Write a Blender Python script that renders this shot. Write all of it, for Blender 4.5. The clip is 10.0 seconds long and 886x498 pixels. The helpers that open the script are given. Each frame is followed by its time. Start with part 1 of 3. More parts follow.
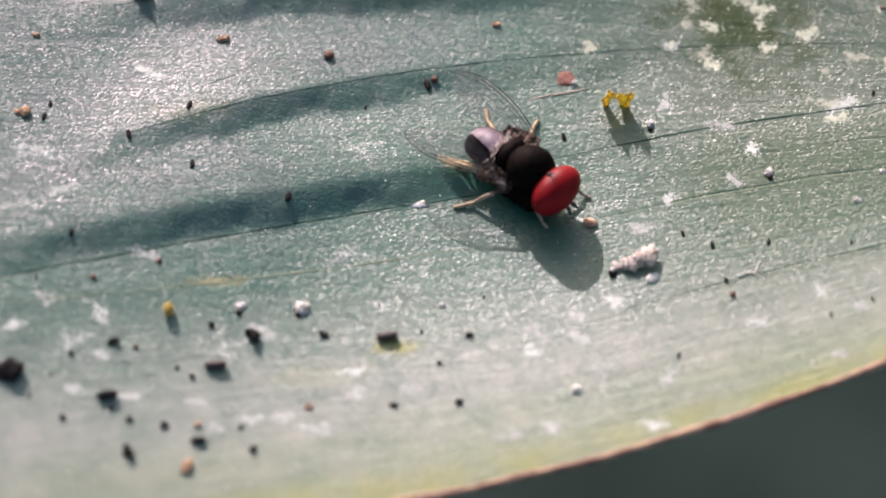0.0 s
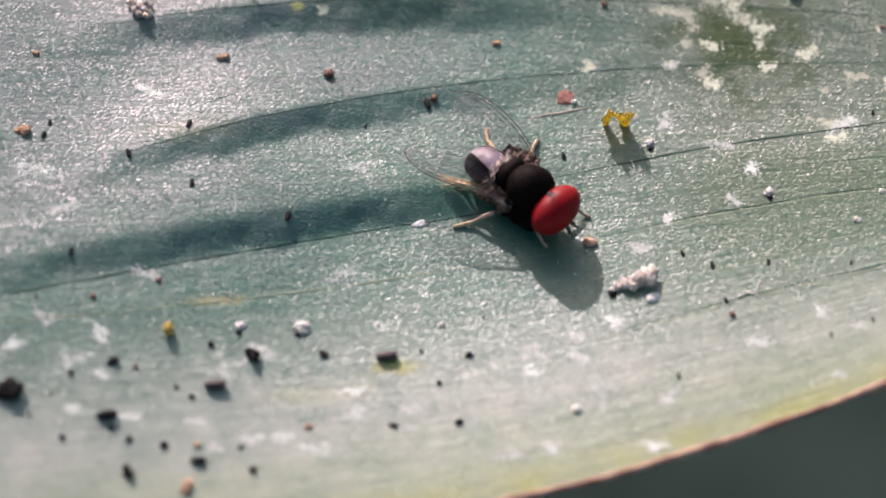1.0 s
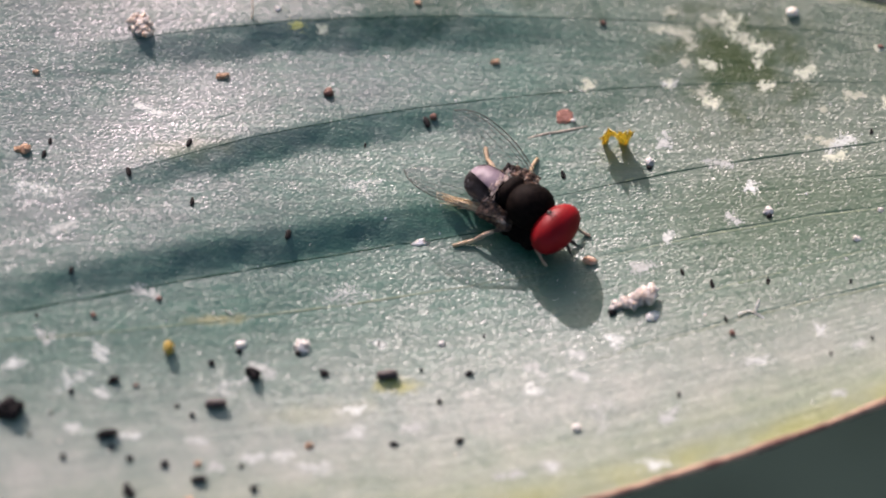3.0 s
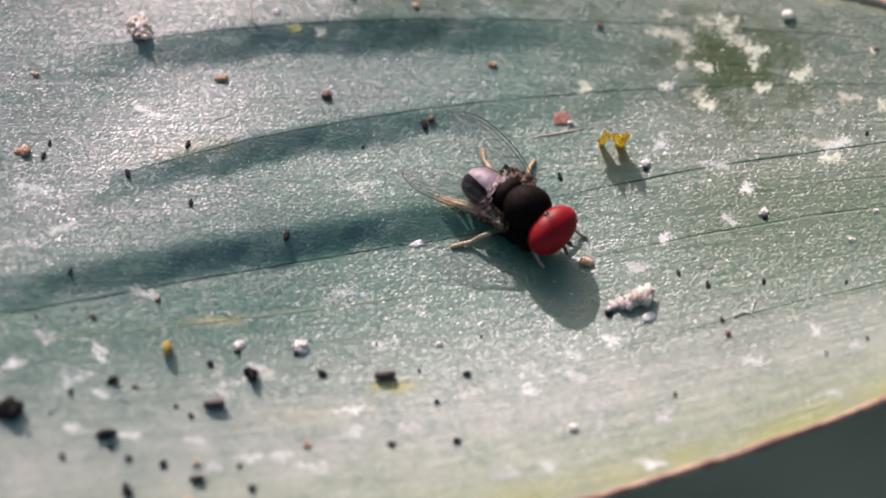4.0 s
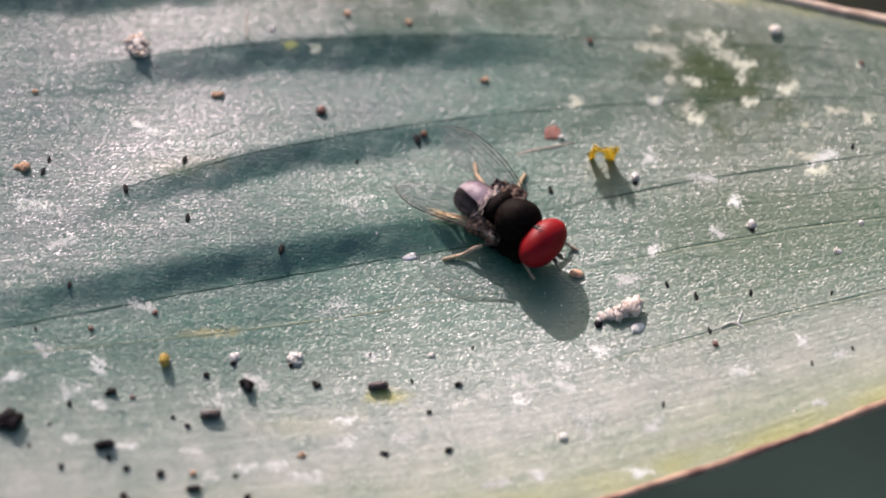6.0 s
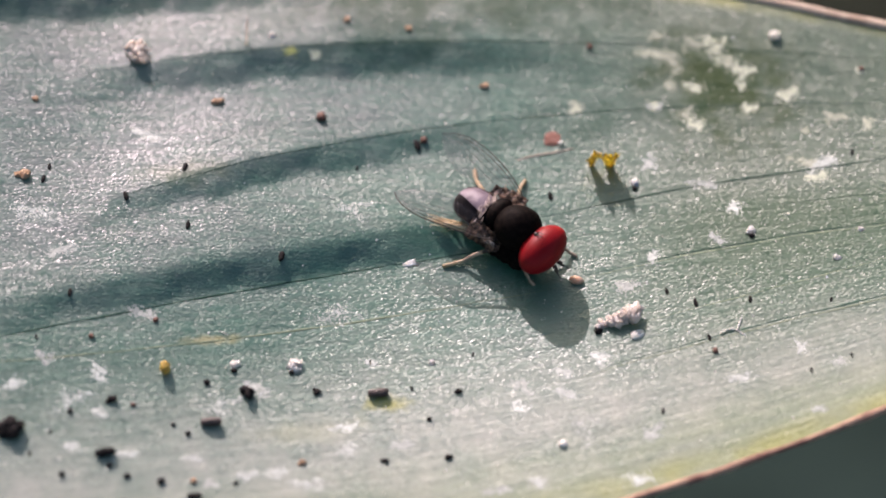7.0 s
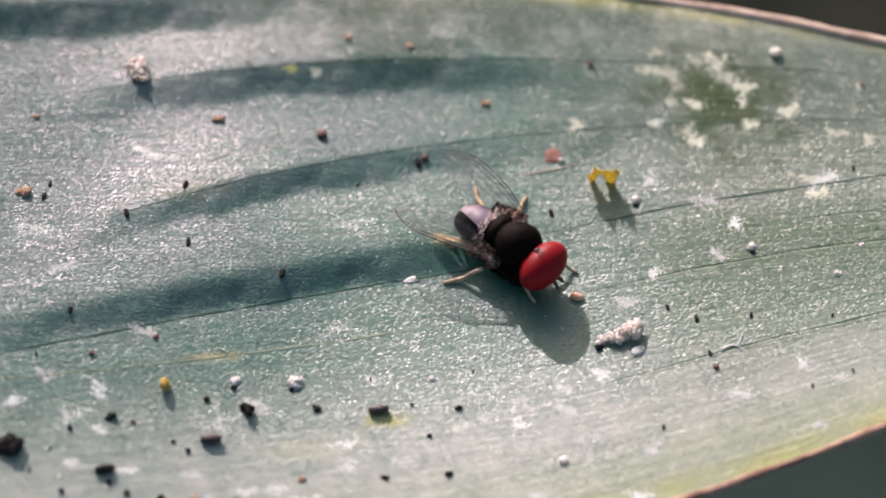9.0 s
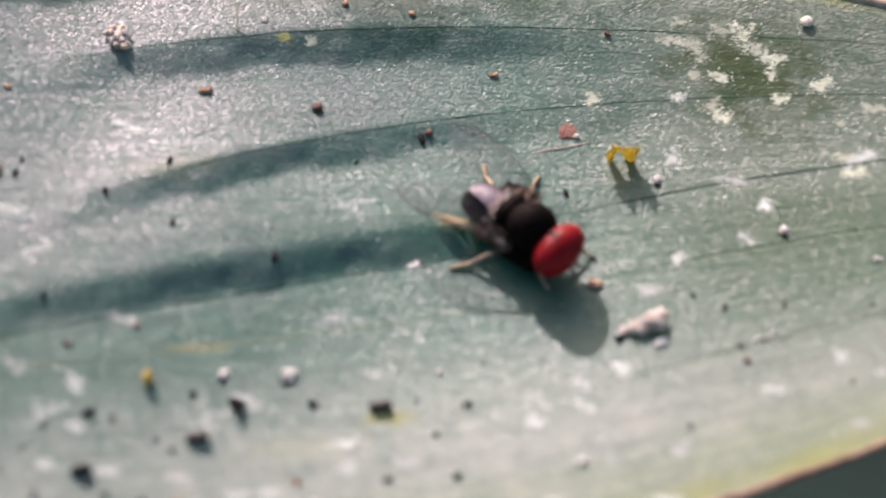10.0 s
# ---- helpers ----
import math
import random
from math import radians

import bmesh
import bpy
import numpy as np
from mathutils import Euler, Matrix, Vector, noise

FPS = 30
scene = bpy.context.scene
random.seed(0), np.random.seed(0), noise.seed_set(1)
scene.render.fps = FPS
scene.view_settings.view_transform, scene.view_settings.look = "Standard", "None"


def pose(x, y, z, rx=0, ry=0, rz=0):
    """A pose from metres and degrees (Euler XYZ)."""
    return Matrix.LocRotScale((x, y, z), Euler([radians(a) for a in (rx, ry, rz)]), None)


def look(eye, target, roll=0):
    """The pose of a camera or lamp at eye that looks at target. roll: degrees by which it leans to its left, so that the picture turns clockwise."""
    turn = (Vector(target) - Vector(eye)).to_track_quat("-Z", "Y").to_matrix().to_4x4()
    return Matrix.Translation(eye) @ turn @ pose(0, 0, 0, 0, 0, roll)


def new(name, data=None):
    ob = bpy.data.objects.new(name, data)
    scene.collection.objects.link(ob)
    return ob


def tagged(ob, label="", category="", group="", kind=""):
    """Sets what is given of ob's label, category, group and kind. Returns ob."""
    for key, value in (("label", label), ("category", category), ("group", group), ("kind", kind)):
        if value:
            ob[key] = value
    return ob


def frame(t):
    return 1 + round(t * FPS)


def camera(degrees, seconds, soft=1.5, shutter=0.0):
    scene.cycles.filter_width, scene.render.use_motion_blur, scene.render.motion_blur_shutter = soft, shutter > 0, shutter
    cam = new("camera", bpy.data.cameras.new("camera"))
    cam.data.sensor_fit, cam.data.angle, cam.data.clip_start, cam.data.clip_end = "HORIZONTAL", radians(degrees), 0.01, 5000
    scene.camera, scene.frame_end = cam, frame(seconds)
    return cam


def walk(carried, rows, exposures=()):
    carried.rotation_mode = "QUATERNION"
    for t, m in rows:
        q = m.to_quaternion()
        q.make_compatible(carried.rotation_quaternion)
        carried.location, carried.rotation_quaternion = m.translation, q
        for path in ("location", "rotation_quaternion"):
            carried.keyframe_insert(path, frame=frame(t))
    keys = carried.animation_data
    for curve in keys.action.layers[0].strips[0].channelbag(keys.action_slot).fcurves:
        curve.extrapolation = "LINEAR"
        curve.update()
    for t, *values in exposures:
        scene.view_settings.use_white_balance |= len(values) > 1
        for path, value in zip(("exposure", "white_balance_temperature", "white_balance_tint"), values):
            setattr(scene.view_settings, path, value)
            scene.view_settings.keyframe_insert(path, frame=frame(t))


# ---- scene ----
cam = camera(24.0, 10.0, 2.05, 0.5)
cam.data.dof.use_dof = True
cam.data.dof.focus_distance = 0.0519
cam.data.dof.aperture_fstop = 44.0
walk(cam, [
    (0.0, look((0.000100, -0.027002, 0.043115), (-0.000195, -0.001257, 0), -0.505)),
    (0.5, look((0.000053, -0.026857, 0.043179), (-0.000193, -0.001003, 0), -0.401)),
    (1.0, look((-0.000045, -0.026731, 0.043265), (-0.000195, -0.000709, 0), -0.143)),
    (1.5, look((-0.000031, -0.026664, 0.043334), (-0.000198, -0.000429, 0), -0.180)),
    (2.0, look((-0.000135, -0.026655, 0.043332), (-0.000197, -0.000248, 0), 0.024)),
    (2.5, look((-0.000277, -0.026666, 0.043341), (-0.000201, -0.000188, 0), 0.290)),
    (4.0, look((-0.000184, -0.026953, 0.043493), (-0.000133, -0.000141, 0), 0.194)),
    (4.5, look((-0.000103, -0.027235, 0.043687), (-0.000061, -0.000076, 0), 0.154)),
    (5.0, look((-0.000009, -0.027424, 0.043892), (-0.000000, -0.000000, 0), 0.018)),
    (5.5, look((0.000137, -0.027467, 0.044085), (0.000041, 0.000087, 0), -0.228)),
    (7.0, look((0.000291, -0.027089, 0.044549), (0.000059, 0.000429, 0), -0.577)),
    (7.5, look((0.000280, -0.027120, 0.044458), (0.000051, 0.000553, 0), -0.591)),
    (8.0, look((0.000393, -0.027129, 0.044469), (0.000049, 0.000680, 0), -0.799)),
    (8.5, look((0.000556, -0.027248, 0.044408), (0.000048, 0.000801, 0), -1.118)),
    (9.0, look((0.000578, -0.027293, 0.044364), (0.000045, 0.000927, 0), -1.180)),
    (9.5, look((0.000261, -0.027328, 0.044008), (-0.000022, 0.000955, 0), -0.690)),
    (9.6, look((-0.000081, -0.027291, 0.043618), (-0.000091, 0.000909, 0), -0.223)),
    (9.7, look((0.000356, -0.027092, 0.043795), (0.000109, 0.000669, 0), -0.628)),
    (9.8, look((0.000293, -0.026733, 0.043336), (0.000185, 0.000516, 0), -0.342)),
    (9.9, look((0.000436, -0.026104, 0.041917), (-0.000003, 0.000519, 0), -1.034)),
    (10.0, look((-0.000256, -0.025380, 0.040693), (-0.000106, 0.000451, 0), 0.200)),
])

# ---- light: low clear sun, blue sky ----
SUN = Vector((-0.288, 0.84, 0.445)).normalized()
world = bpy.data.worlds.new("sky")
scene.world = world
world.use_nodes = True
sky = world.node_tree.nodes.new("ShaderNodeTexSky")
sky.sky_type, sky.sun_disc = "NISHITA", False
sky.sun_elevation = math.asin(SUN.z)
sky.sun_rotation = math.atan2(SUN.x, SUN.y)
back = world.node_tree.nodes["Background"]
back.inputs["Strength"].default_value = 0.088
sky.dust_density, sky.ozone_density = 3.3, 0.3
world.node_tree.links.new(sky.outputs["Color"], back.inputs["Color"])
sun = new("sun", bpy.data.lights.new("sun", "SUN"))
sun.data.energy, sun.data.angle, sun.data.color = 4.0, radians(0.5), (1.0, 0.795, 0.835)
sun.matrix_world = look(SUN, (0, 0, 0))
scene.view_settings.exposure = 0.55


# ---- materials ----
class Mat:
    """A node material; coordinates are in millimetres of the object."""

    def __init__(self, name):
        self.m = bpy.data.materials.new(name)
        self.m.use_nodes = True
        self.nt = self.m.node_tree
        self.b = self.nt.nodes["Principled BSDF"]
        co = self.nt.nodes.new("ShaderNodeTexCoord")
        mp = self.nt.nodes.new("ShaderNodeMapping")
        mp.inputs["Scale"].default_value = (1000, 1000, 1000)
        self.nt.links.new(co.outputs["Object"], mp.inputs["Vector"])
        self.mm, self.uv = mp.outputs["Vector"], co.outputs["UV"]

    def node(self, kind, ins=None, **props):
        n = self.nt.nodes.new("ShaderNode" + kind)
        for k, v in props.items():
            setattr(n, k, v)
        for k, v in (ins or {}).items():
            self.put(v, n.inputs[k])
        return n

    def put(self, v, socket):
        if isinstance(v, bpy.types.NodeSocket):
            self.nt.links.new(v, socket)
        else:
            socket.default_value = v

    def noise(self, scale, detail=3.0, rough=0.55, vec=None):
        return self.node("TexNoise", {"Vector": vec or self.mm, "Scale": scale, "Detail": detail, "Roughness": rough}).outputs["Fac"]

    def span(self, v, a, b, lo=0.0, hi=1.0):
        return self.node("MapRange", {"Value": v, "From Min": a, "From Max": b, "To Min": lo, "To Max": hi},
                         interpolation_type="SMOOTHSTEP").outputs[0]

    def math(self, op, a, b=0.0):
        return self.node("Math", {0: a, 1: b}, operation=op).outputs[0]

    def mix(self, fac, a, b):
        n = self.node("Mix", {"Factor": fac}, data_type="RGBA")
        self.put(a if isinstance(a, bpy.types.NodeSocket) else (*a, 1), n.inputs[6])
        self.put(b if isinstance(b, bpy.types.NodeSocket) else (*b, 1), n.inputs[7])
        return n.outputs[2]

    def bump(self, h, dist, strength=1.0, after=None):
        ins = {"Height": h, "Distance": dist, "Strength": strength}
        if after:
            ins["Normal"] = after
        return self.node("Bump", ins).outputs[0]

    def done(self, color=None, rough=None, normal=None, **more):
        for key, v in (("Base Color", color), ("Roughness", rough), ("Normal", normal)):
            if v is not None:
                self.put((*v, 1) if isinstance(v, tuple) else v, self.b.inputs[key])
        for key, v in more.items():
            self.put(v, self.b.inputs[key.replace("_", " ")])
        return self.m


def plain(name, a, b, scale, rough=0.7, bump=0.01, **more):
    m = Mat(name)
    n = m.noise(scale, 4)
    tone = m.node("ObjectInfo").outputs["Random"]
    c = m.mix(m.span(n, 0.32, 0.68), a, b)
    hsv = m.node("HueSaturation", {"Color": c, "Value": m.span(tone, 0, 1, 0.8, 1.2)}).outputs[0]
    return m.done(hsv, rough, m.bump(m.noise(scale * 3, 3), bump * 0.001), **more)


def leaf_material(name):
    m = Mat(name)
    sep = m.node("SeparateXYZ", {"Vector": m.uv})
    v = sep.outputs["Y"]
    along = m.node("Mapping", {"Vector": m.uv, "Scale": (3.6, 18.0, 1.0)}).outputs[0]
    blot = m.noise(0.55, 5, 0.6)
    streak = m.noise(1.6, 5, 0.6, along)
    base = m.mix(m.span(streak, 0.3, 0.7), (0.010, 0.114, 0.067), (0.023, 0.140, 0.086))
    # fine parallel fibres along the blade
    fibre = m.noise(7.0, 3, 0.6, along)
    base = m.mix(m.math("MULTIPLY", m.span(fibre, 0.62, 0.40), 0.30), base, (0.008, 0.050, 0.030))
    # pale wax bloom in clouds and fine flecks, and sun sheen painted as pale areas
    bloom = m.math("MULTIPLY", m.span(blot, 0.42, 0.74), 0.13)
    base = m.mix(bloom, base, (0.28, 0.285, 0.27))
    # paler toward the lower edge: wax, with sun sheen painted into it
    low = m.math("MULTIPLY", m.span(v, 0.37, 0.13), m.span(m.noise(0.9, 5, 0.65), 0.25, 0.75, 0.40, 0.98))
    base = m.mix(low, base, (0.39, 0.415, 0.355))
    # lilac-grey sun sheen put into the base colour, upper left
    lilac = m.math("MULTIPLY", m.span(v, 0.50, 0.72), m.span(sep.outputs["X"], 0.08, -0.10))
    lilac = m.math("MAXIMUM", lilac, m.math("MULTIPLY", m.span(v, 0.34, 0.52), m.span(sep.outputs["X"], -0.03, -0.23)))
    base = m.mix(m.math("MULTIPLY", lilac, m.span(m.noise(0.8, 5, 0.65), 0.3, 0.7, 0.08, 0.24)), base, (0.31, 0.285, 0.335))
    fleck = m.math("MULTIPLY", m.span(m.noise(8.0, 4, 0.7), 0.58, 0.70), 0.18)
    base = m.mix(fleck, base, (0.42, 0.40, 0.395))
    # greener toward the tip and both margins, and a bruised green patch
    tip = m.math("MULTIPLY", m.span(sep.outputs["X"], 0.03, 0.27), m.span(v, 0.12, 0.5, 0.25, 0.75))
    base = m.mix(tip, base, (0.060, 0.105, 0.045))
    rim = m.math("MULTIPLY", m.span(v, 0.17, 0.02), m.span(streak, 0.2, 0.7, 0.18, 0.68))
    base = m.mix(rim, base, (0.26, 0.325, 0.15))
    high = m.math("MULTIPLY", m.span(v, 0.74, 0.98), m.span(blot, 0.3, 0.7, 0.15, 0.5))
    base = m.mix(high, base, (0.14, 0.19, 0.11))

    def stain(base, x, y, rx, ry, tilt, colour, much, ragged):
        turned = m.node("Mapping", {"Vector": m.mm, "Location": (-x, -y, 0)}).outputs[0]
        turned = m.node("Mapping", {"Vector": turned, "Rotation": (0, 0, -tilt)}).outputs[0]
        turned = m.node("Mapping", {"Vector": turned, "Scale": (1 / rx, 1 / ry, 0)}).outputs[0]
        away = m.node("VectorMath", {0: turned}, operation="LENGTH").outputs["Value"]
        away = m.math("ADD", away, m.span(m.noise(ragged, 4), 0.2, 0.8, -0.5, 0.5))
        over = m.math("MULTIPLY", m.span(away, 1.35, 0.0), much)
        spots.append(over)
        return m.mix(over, base, colour)

    spots = []

    base = stain(base, 7.25, 5.5, 2.3, 1.9, 0, (0.040, 0.072, 0.016), 0.98, 1.2)
    base = stain(base, -0.9, 7.2, 3.0, 1.3, 0.1, (0.022, 0.080, 0.055), 0.7, 1.2)
    base = stain(base, 1.6, 8.7, 5.6, 1.7, -0.05, (0.055, 0.098, 0.060), 0.95, 0.8)
    base = stain(base, -1.6, 8.35, 2.6, 1.2, 0.05, (0.055, 0.098, 0.060), 0.9, 1.0)
    base = stain(base, -5.55, -2.30, 0.80, 0.14, 0.08, (0.34, 0.31, 0.10), 0.7, 3.0)
    base = stain(base, -1.30, -3.86, 0.60, 0.24, 0.1, (0.30, 0.31, 0.03), 0.95, 3.0)
    base = stain(base, -3.1, -4.6, 1.3, 0.4, 0.1, (0.33, 0.36, 0.22), 0.5, 1.5)
    base = stain(base, -6.4, 2.35, 1.2, 0.4, 0.2, (0.12, 0.17, 0.08), 0.6, 1.5)
    base = stain(base, 4.2, 4.55, 2.8, 0.8, 0.15, (0.024, 0.086, 0.052), 0.75, 1.2)
    edge = m.math("MAXIMUM", m.span(v, 0.062, 0.014), m.span(v, 0.955, 0.988))
    base = m.mix(m.math("MULTIPLY", edge, m.span(m.noise(0.7, 3), 0.3, 0.7, 0.2, 0.75)), base, (0.33, 0.34, 0.06))
    # ribs, and fine wax grains that each tilt their own way and glint
    n1 = m.bump(m.noise(2.2, 3, 0.5, along), 0.000016)
    n1 = m.bump(fibre, 0.000008, 1.0, n1)
    drift = m.node("TexNoise", {"Vector": m.mm, "Scale": 12.0, "Detail": 2.0}).outputs["Color"]
    drift = m.node("VectorMath", {0: drift, "Scale": 0.05}, operation="SCALE").outputs[0]
    warp = m.node("VectorMath", {0: m.mm, 1: drift}, operation="ADD").outputs[0]
    warp = m.node("Mapping", {"Vector": warp, "Rotation": (0, 0, -0.2)}).outputs[0]
    warp = m.node("Mapping", {"Vector": warp, "Scale": (0.55, 1.0, 1.0)}).outputs[0]
    pebble = m.node("TexVoronoi", {"Vector": warp, "Scale": 20.0, "Smoothness": 0.4}, feature="SMOOTH_F1").outputs["Distance"]
    n1 = m.bump(pebble, -0.0000105, m.math("MULTIPLY", m.span(low, 0.1, 0.7, 1.0, 0.35), m.span(m.noise(2.0, 4, 0.65), 0.3, 0.7, 0.35, 1.0)), n1)
    much = m.math("MULTIPLY", m.span(low, 0.2, 0.9, 1.0, 0.6), m.span(m.noise(3.0, 3), 0.3, 0.7, 0.6, 1.2))
    n2 = n1
    for scale, tilt in ((23.0, 0.14), (42.0, 0.19)):
        cell = m.node("TexVoronoi", {"Vector": warp, "Scale": scale}, feature="F1").outputs["Color"]
        lean = m.node("VectorMath", {0: cell, 1: (0.5, 0.5, 0.5)}, operation="SUBTRACT").outputs[0]
        lean = m.node("VectorMath", {0: lean, "Scale": m.math("MULTIPLY", much, tilt)}, operation="SCALE").outputs[0]
        n2 = m.node("VectorMath", {0: n2, 1: lean}, operation="ADD").outputs[0]
    n2 = m.node("VectorMath", {0: n2}, operation="NORMALIZE").outputs[0]
    rough = m.span(m.noise(1.4, 3), 0.3, 0.7, 0.40, 0.46)
    # the bruised patch has lost most of its wax
    bare = m.math("MAXIMUM", spots[0], m.math("MULTIPLY", m.math("MAXIMUM", m.math("MAXIMUM", spots[1], spots[2]), spots[3]), 0.95))
    bare = m.math("MAXIMUM", bare, m.math("MULTIPLY", spots[-1], 0.7))
    # gloss is cut where the sheen is already in the base colour
    dull = m.math("ADD", lilac, m.math("MULTIPLY", low, 0.6))
    wax = m.math("MULTIPLY", m.span(bare, 0.0, 1.0, 0.92, 0.25), m.span(dull, 0.0, 1.0, 1.0, 0.68))
    wax = m.math("MULTIPLY", wax, m.span(m.math("MULTIPLY", tip, m.span(v, 0.62, 0.48)), 0.0, 0.75, 1.0, 0.52))
    hue = m.mix(lilac, (1.0, 1.0, 1.0), (1.0, 0.915, 1.0))
    return m.done(base, rough, n2, Specular_IOR_Level=wax, IOR=1.72, Specular_Tint=hue)


LEAF = leaf_material("waxy_leaf")
VEIN = plain("vein_green", (0.016, 0.055, 0.038), (0.035, 0.085, 0.06), 3.0, 0.6, 0.02, Specular_IOR_Level=0.08)
PALE_VEIN = plain("vein_pale", (0.19, 0.25, 0.15), (0.30, 0.35, 0.23), 3.0, 0.6, 0.02, Specular_IOR_Level=0.3)
RIM = plain("leaf_margin", (0.17, 0.085, 0.065), (0.40, 0.27, 0.19), 1.7, 0.8, 0.03)
PALE_RIM = plain("pale_margin", (0.36, 0.27, 0.20), (0.60, 0.49, 0.39), 1.2, 0.8, 0.03)
SOFT = dict(Subsurface_Weight=0.7, Subsurface_Scale=0.0003, Subsurface_Radius=(1.0, 0.85, 0.7))
BLACK = plain("frass_black", (0.006, 0.006, 0.007), (0.024, 0.020, 0.020), 7.0, 0.7, 0.03, Specular_IOR_Level=0.12)
BROWN = plain("pellet_brown", (0.030, 0.018, 0.016), (0.085, 0.055, 0.050), 8.0, 0.42, 0.03, Specular_IOR_Level=0.6)
RUST = plain("rust_grain", (0.09, 0.03, 0.018), (0.22, 0.10, 0.065), 8.0, 0.6, 0.03)
TAN = plain("tan_grain", (0.34, 0.19, 0.10), (0.58, 0.40, 0.27), 9.0, 0.8, 0.05)
BEAD = plain("orange_bead", (0.46, 0.28, 0.18), (0.62, 0.44, 0.33), 7.0, 0.6, 0.01, **SOFT)
OLIVE = plain("olive_grain", (0.24, 0.17, 0.02), (0.42, 0.31, 0.07), 7.0, 0.6, 0.02, **SOFT)
WHITE = plain("white_crumb", (0.84, 0.77, 0.66), (0.93, 0.89, 0.81), 9.0, 0.8, 0.03, **SOFT)
CREAM = plain("cream_crumb", (0.56, 0.44, 0.36), (0.78, 0.67, 0.58), 9.0, 0.8, 0.03, **SOFT)
CRUST = plain("pale_crust", (0.46, 0.51, 0.37), (0.68, 0.70, 0.55), 6.0, 0.8, 0.01)
CHALK = plain("chalky_crust", (0.52, 0.56, 0.51), (0.74, 0.78, 0.72), 6.0, 0.8, 0.01)
YELLOW = plain("yellow_flake", (0.07, 0.052, 0.002), (0.22, 0.155, 0.006), 6.0, 0.5, 0.02, **SOFT)
FIBRE = plain("pale_fibre", (0.35, 0.32, 0.26), (0.50, 0.44, 0.36), 6.0, 0.7, 0.01)


def earth_material():
    m = Mat("dark_undergrowth")
    # undergrowth's shade is put into the very dark moss and soil colours
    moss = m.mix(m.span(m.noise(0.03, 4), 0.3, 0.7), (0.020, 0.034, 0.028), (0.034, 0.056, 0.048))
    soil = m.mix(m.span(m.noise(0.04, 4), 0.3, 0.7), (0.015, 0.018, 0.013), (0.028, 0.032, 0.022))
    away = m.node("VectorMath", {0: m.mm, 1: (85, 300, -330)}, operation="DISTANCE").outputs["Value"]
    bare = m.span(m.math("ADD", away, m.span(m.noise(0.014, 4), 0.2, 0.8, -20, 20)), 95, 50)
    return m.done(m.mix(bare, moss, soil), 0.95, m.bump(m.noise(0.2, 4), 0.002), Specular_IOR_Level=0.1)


EARTH = earth_material()


# ---- building ----
def part(name, bm, material, parent=None, label="", smooth=True):
    """One mesh object out of a bmesh drawn in millimetres."""
    bm.transform(Matrix.Scale(0.001, 4))
    me = bpy.data.meshes.new(name)
    bmesh.ops.recalc_face_normals(bm, faces=bm.faces[:])
    bm.to_mesh(me)
    bm.free()
    me.materials.append(material)
    if smooth:
        me.shade_smooth()
    ob = new(name, me)
    ob.parent = parent
    if label:
        ob["label"] = label
    return ob


def ramp(x, a, b):
    t = min(1.0, max(0.0, (x - a) / (b - a)))
    return t * t * (3 - 2 * t)


def swell(d):
    return 0.5 + 0.5 * math.erf(d / 1.4142)


def bow(x):
    """The slow bend along the blade, mm."""
    k = 0.0042 if x > 0 else 0.0088
    x = min(abs(x), 24.0)
    return k * x * x if x < 12 else k * (24 * x - 144)


FOLDS = ((0.60, .180, -.0015, -14, -4.5, -2.5, 4.5, .285, .38, .08, .15), (3.62, .170, -.0105, -9.8, -4.8, -4, 4, .235, .38, .10, .07),
         (6.34, .02, -.0094, -10.5, -5.0, -3, 6, .258, .44, .10, .07), (8.92, .085, 0, -40, -30, -9, -1, .35, .50, .13, .10))


def soft(d, r):
    return d * swell(d / r) + 0.39894 * r * math.exp(-0.5 * (d / r) ** 2)


def crease(d, half, foot, crest):
    """A straight rise from 0 to 1, rounded at its foot and crest."""
    return (soft(d + half, foot) - soft(d - half, crest)) / (2 * half)


def height(x, y):
    """The leaf's upper face, mm: a slow roll, and folds along the blade, steep on the side away from the sun."""
    h = bow(x)
    h += 0.11 * (1 - ramp(x, -6, -1)) * ramp(x, -30, -14) * (swell((y + 1.6 - 0.2 * x) / 0.9) - swell((y - 8) / 4))
    h -= 0.47 * ramp(x, -10, 3) * (1 - ramp(x, 13, 20)) * (swell((y + 3.4 - 0.2 * x) / 2.6) - swell((y - 6.3) / 1.6))
    y += 0.62 * h
    for a, b, c, x0, x1, x2, x3, s, half, foot, crest in FOLDS:
        d = y - (a + b * x + c * x * x)
        low = 1 - ramp(d, -0.1, 0.3)
        d += low * (0.07 * math.sin(1.9 * x + 5 * a) + 0.05 * math.sin(4.3 * x + 2 * a) + 0.03 * math.sin(9.1 * x + a))
        h += s * ramp(x, x0, x1) * (1 - ramp(x, x2, x3)) * crease(d, half, foot, crest) * (1 - ramp(d, 0.5, 5.5))
    return h


def y_low(x):
    return (-8.094 + 0.16 * (x + 2.6) if x < -2.6 else -7.6 + 0.22 * x + 0.0115 * x * x) - 0.62 * bow(x)


def y_high(x):
    return 9.7 - 0.08 * x - (0.0095 * x * x if x > 0 else 0) - 0.62 * bow(x)


BEND, ARC = -24.0, 90.0


def bent(x, y, z):
    """Left of BEND the blade arches over and runs down to the ground."""
    if x >= BEND:
        return Vector((x, y, z))
    a = (BEND - x) / ARC
    if a < math.pi / 2:
        return Vector((BEND - (ARC + z) * math.sin(a), y, (ARC + z) * math.cos(a) - ARC))
    return Vector((BEND - ARC - z, y, -ARC - (a - math.pi / 2) * ARC))


